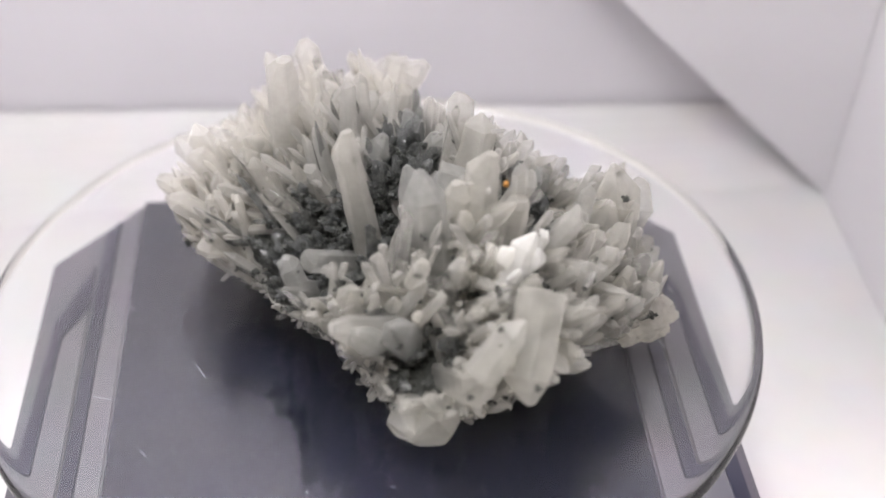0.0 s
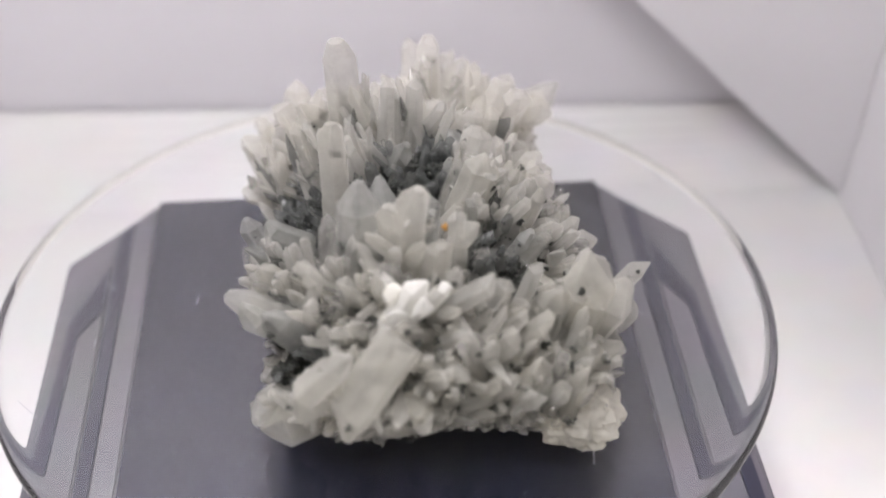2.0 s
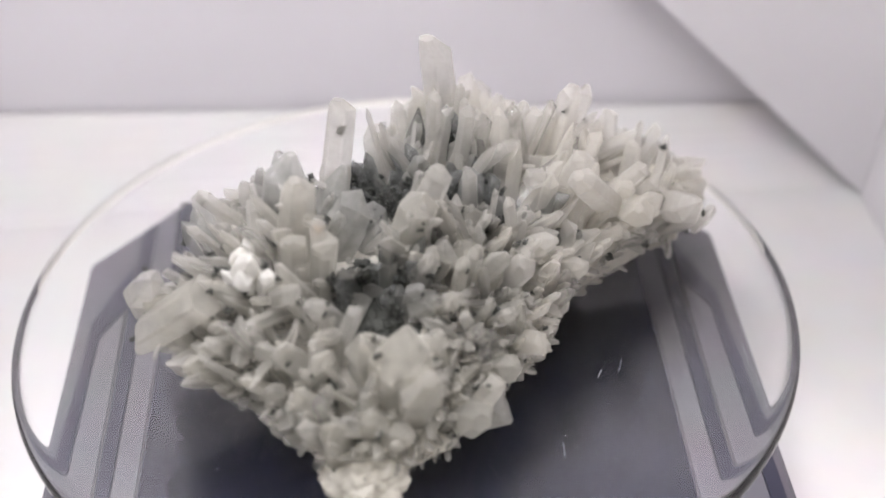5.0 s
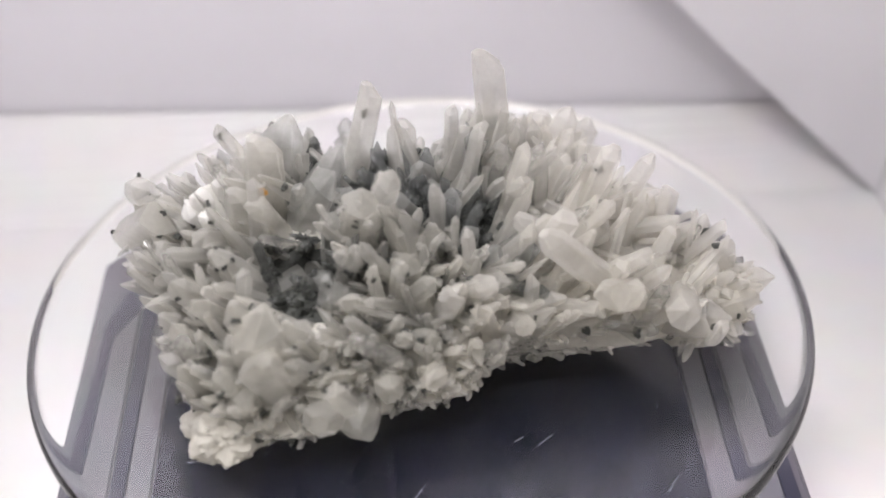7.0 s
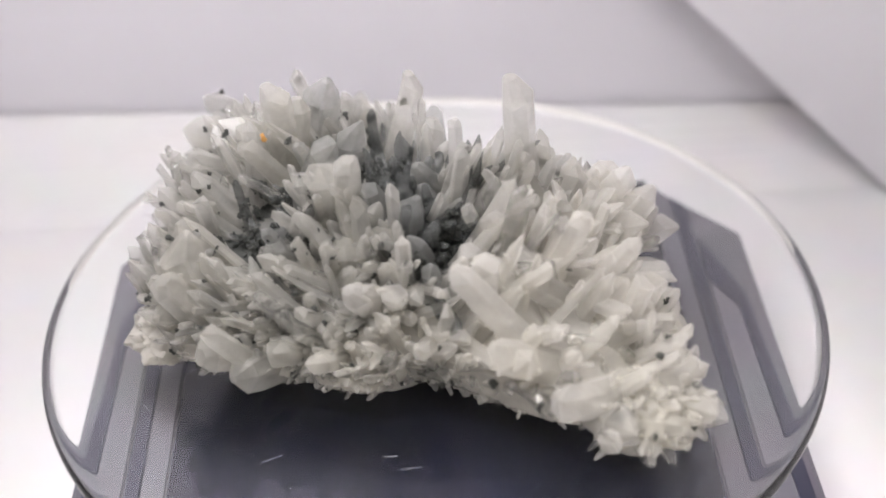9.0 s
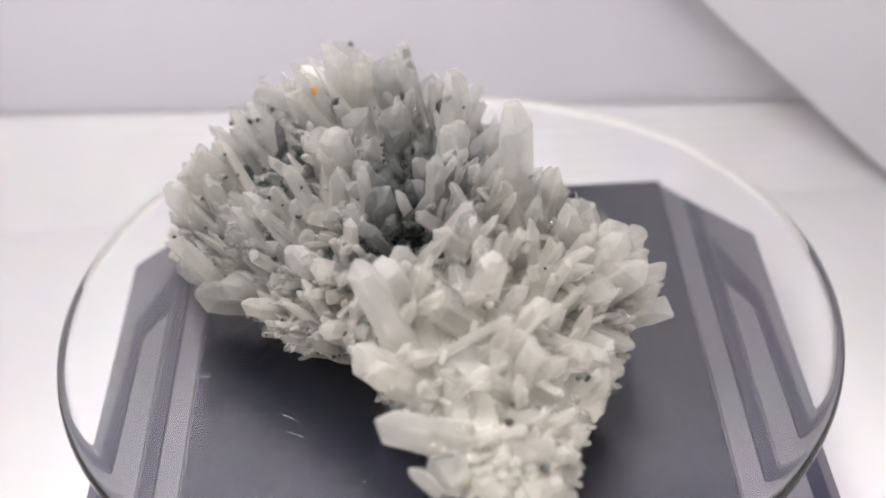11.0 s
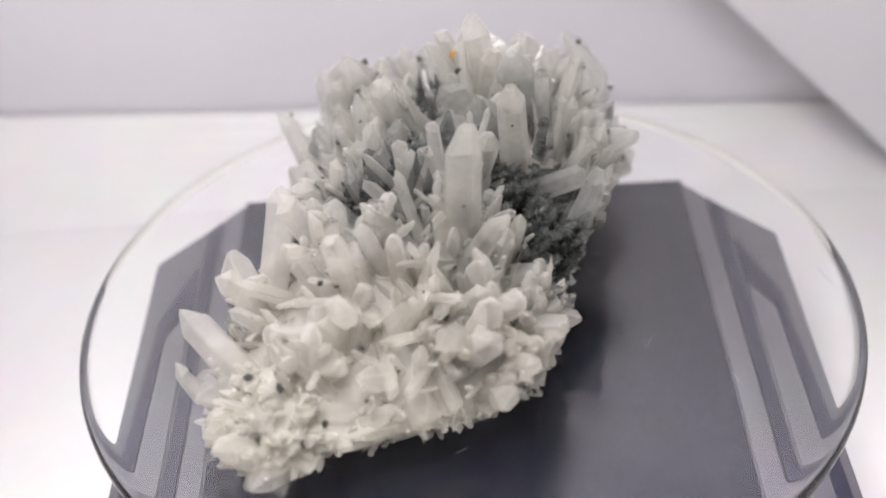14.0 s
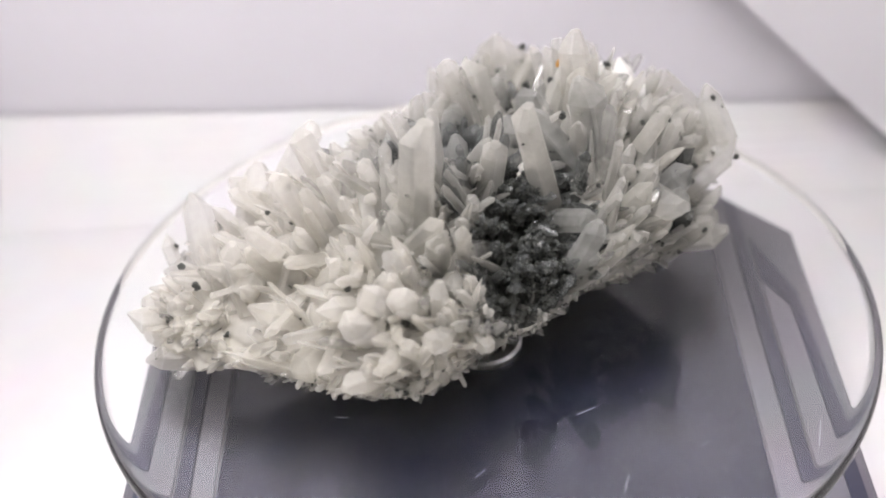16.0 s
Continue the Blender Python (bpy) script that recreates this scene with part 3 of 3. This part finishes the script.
# middle-sized points: a dozen shapes shared among them
SHAPES = {}
for which, mat in (("warm", QUARTZ_WARM), ("grey", QUARTZ_GREY), ("dark_grey", QUARTZ_DARK)):
    for k in range(8):
        bm = bmesh.new()
        add_crystal(bm, Matrix.Identity(4), 16 * MM, (2.6, 3.8)[k % 2] * MM, grow, 1.05)
        SHAPES[which, k] = soften(mesh_of("crystal", bm, mat))


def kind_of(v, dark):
    # darker grey inside the pockets, and for some points just round them
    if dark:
        return "dark_grey" if grow.random() < 0.8 else "grey"
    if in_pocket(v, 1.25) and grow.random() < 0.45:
        return "dark_grey"
    warm = v.y > 22 or v.x < -28 or grow.random() < 0.2
    return "warm" if warm else "grey"


for foot, way, length, radius, dark in mids:
    k = grow.randrange(8)
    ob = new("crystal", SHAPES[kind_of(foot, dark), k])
    ob.parent = cluster
    w = radius / (2.6, 3.8)[k % 2]
    ob.matrix_basis = along((foot - way * 1.5) * MM, way, grow.uniform(0, 1)) @ Matrix.Diagonal((w, w, (length + 1.5) / 16, 1))

for which, mat, label in (("warm", QUARTZ_WARM, "fine warm white crystal druse"), ("grey", QUARTZ_GREY, "fine grey crystal druse"), ("dark_grey", QUARTZ_DARK, "fine dark grey crystal druse"), ("clear", QUARTZ_CLEAR, "small glassy clear crystals")):
    bm = bmesh.new()
    for foot, way, length, radius, dark in tiny:
        pick = "dark_grey" if dark else "clear" if int(foot.x * 37 + foot.y * 11) % (4 if foot.z < 14 else 6) == 0 else "warm" if foot.y > 22 or foot.x < -28 else "grey"
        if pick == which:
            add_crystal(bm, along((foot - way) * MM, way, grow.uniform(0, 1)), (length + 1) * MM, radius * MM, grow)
    soften(tagged(part("druse", bm, mat, cluster, label), kind="stuff").data)

# ---- dark chlorite clumps on the crystals ----
UNIT = [(1, 0, 0), (-1, 0, 0), (0, 1, 0), (0, -1, 0), (0, 0, 1), (0, 0, -1)]
OCTA = [(4, 0, 2), (4, 2, 1), (4, 1, 3), (4, 3, 0), (5, 2, 0), (5, 1, 2), (5, 3, 1), (5, 0, 3)]


class Grains:
    """Collects small eight-sided grains for one mesh."""

    def __init__(self):
        self.verts, self.faces = [], []

    def add(self, at, size, rng):
        turn = Euler((rng.random() * 3, rng.random() * 3, rng.random() * 3)).to_matrix()
        n = len(self.verts)
        self.verts += [tuple((at + turn @ Vector(u) * size * rng.uniform(0.7, 1.2)) * MM) for u in UNIT]
        self.faces += [tuple(n + i for i in f) for f in OCTA]

    def clump(self, at, size, rng, grains):
        for _ in range(grains):
            self.add(at + Vector((rng.gauss(0, 1), rng.gauss(0, 1), rng.gauss(0, 1))) * size * 0.24, size * rng.uniform(0.32, 0.6), rng)

    def link(self, name, material, label):
        me = bpy.data.meshes.new(name)
        me.from_pydata(self.verts, [], self.faces)
        me.materials.append(material)
        ob = new(name, me)
        ob.parent = cluster
        return tagged(ob, label)


speck = random.Random(11)


def inclusion(x, y, z, size):
    bm = bmesh.new()
    bmesh.ops.create_icosphere(bm, subdivisions=2, radius=size * 0.8 * MM)
    for v in bm.verts:
        v.co *= 1 + 0.9 * noise.noise(v.co * 1400 + Vector((x, y, z)))
    ob = part("inclusion", bm, CHLORITE, cluster, "dark green-black chlorite speck")
    ob.location = (x * MM, y * MM, z * MM)


inclusion(-10.4, 43.8, 46, 1.0)
inclusion(-25.2, 9, 40.9, 1.0)
inclusion(-2, -13.3, 53.2, 1.2)
inclusion(23.2, 25.2, 32.4, 1.3)
inclusion(6.4, 34.5, 38, 0.9)
inclusion(-25.2, 13.3, 41, 1.3)
inclusion(-22, 67.8, 26, 1.2)
inclusion(-16, 72, 27.5, 1.1)
inclusion(-14, 44.2, 26.8, 1.0)
inclusion(5.2, -52.1, 33.8, 1.3)
inclusion(57.2, -16.2, 34, 1.2)

grains = Grains()
for foot, way, length, radius, dark in mids + tiny:
    if speck.random() < (0.7 if dark else 0.30 if foot.y < 26 else 0.08):
        for _ in range(speck.choice((1, 1, 2, 3)) if length > 7 else 1):
            side = Matrix.Rotation(speck.uniform(0, 6.28), 3, way) @ way.orthogonal().normalized()
            grains.clump(foot + way * length * speck.uniform(0.2, 0.85) + side * radius * 0.68, speck.choice((0.6, 0.8, 1.1, 1.5)), speck, 9)
for tip, base, radius in HEROES:
    for _ in range(speck.choice((0, 1, 2, 2, 3) if tip.y < 26 and tip.x > -30 else (0, 0, 0, 1))):
        way = (tip - base).normalized()
        side = Matrix.Rotation(speck.uniform(0, 6.28), 3, way) @ way.orthogonal().normalized()
        grains.clump(base + (tip - base) * speck.uniform(0.35, 0.88) + side * radius * 0.78, speck.choice((0.5, 0.8, 1.1, 1.5)), speck, 9)
tagged(grains.link("chlorite_specks", CHLORITE, "scattered dark chlorite grains"), kind="stuff")

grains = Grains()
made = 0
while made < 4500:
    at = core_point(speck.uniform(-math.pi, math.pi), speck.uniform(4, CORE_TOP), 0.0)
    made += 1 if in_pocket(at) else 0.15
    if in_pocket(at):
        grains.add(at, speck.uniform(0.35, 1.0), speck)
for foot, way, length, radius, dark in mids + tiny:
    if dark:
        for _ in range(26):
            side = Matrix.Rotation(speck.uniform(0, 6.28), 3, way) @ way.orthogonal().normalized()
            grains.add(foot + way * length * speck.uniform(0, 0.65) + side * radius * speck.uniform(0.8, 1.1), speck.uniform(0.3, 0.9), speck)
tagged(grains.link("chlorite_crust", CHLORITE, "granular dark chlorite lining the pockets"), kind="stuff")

grains = Grains()
grains.clump(Vector((32.3, -21.6, 50.5)), 1.3, speck, 9)
grains.link("iron_stain", RUST, "small orange iron stain")


def motions():
    """Disc and cluster turn together, clockwise seen from above."""
    turn = [(0, 0.0), (0.5, -8.7), (1, -17.5), (1.5, -26.1), (2, -34.6), (2.5, -43.0), (3, -51.0), (3.5, -59.8), (4, -68.2), (6.5, -107.9), (7, -116.9), (7.5, -125.3), (8, -133.8), (8.5, -142.7), (9, -151.2), (11.5, -191.6), (12, -199.8), (12.5, -208.9), (13, -217.8), (13.5, -225.1), (14, -234.3), (14.5, -243.4), (15, -252.4), (15.5, -261.8), (16, -271.1)]
    walk(glass_disc, [(t, pose(0, 0, DISC, 0, 0, a)) for t, a in turn])
    walk(cluster, [(t, pose(0, 0, DISC, 0, 0, a)) for t, a in turn])


motions()
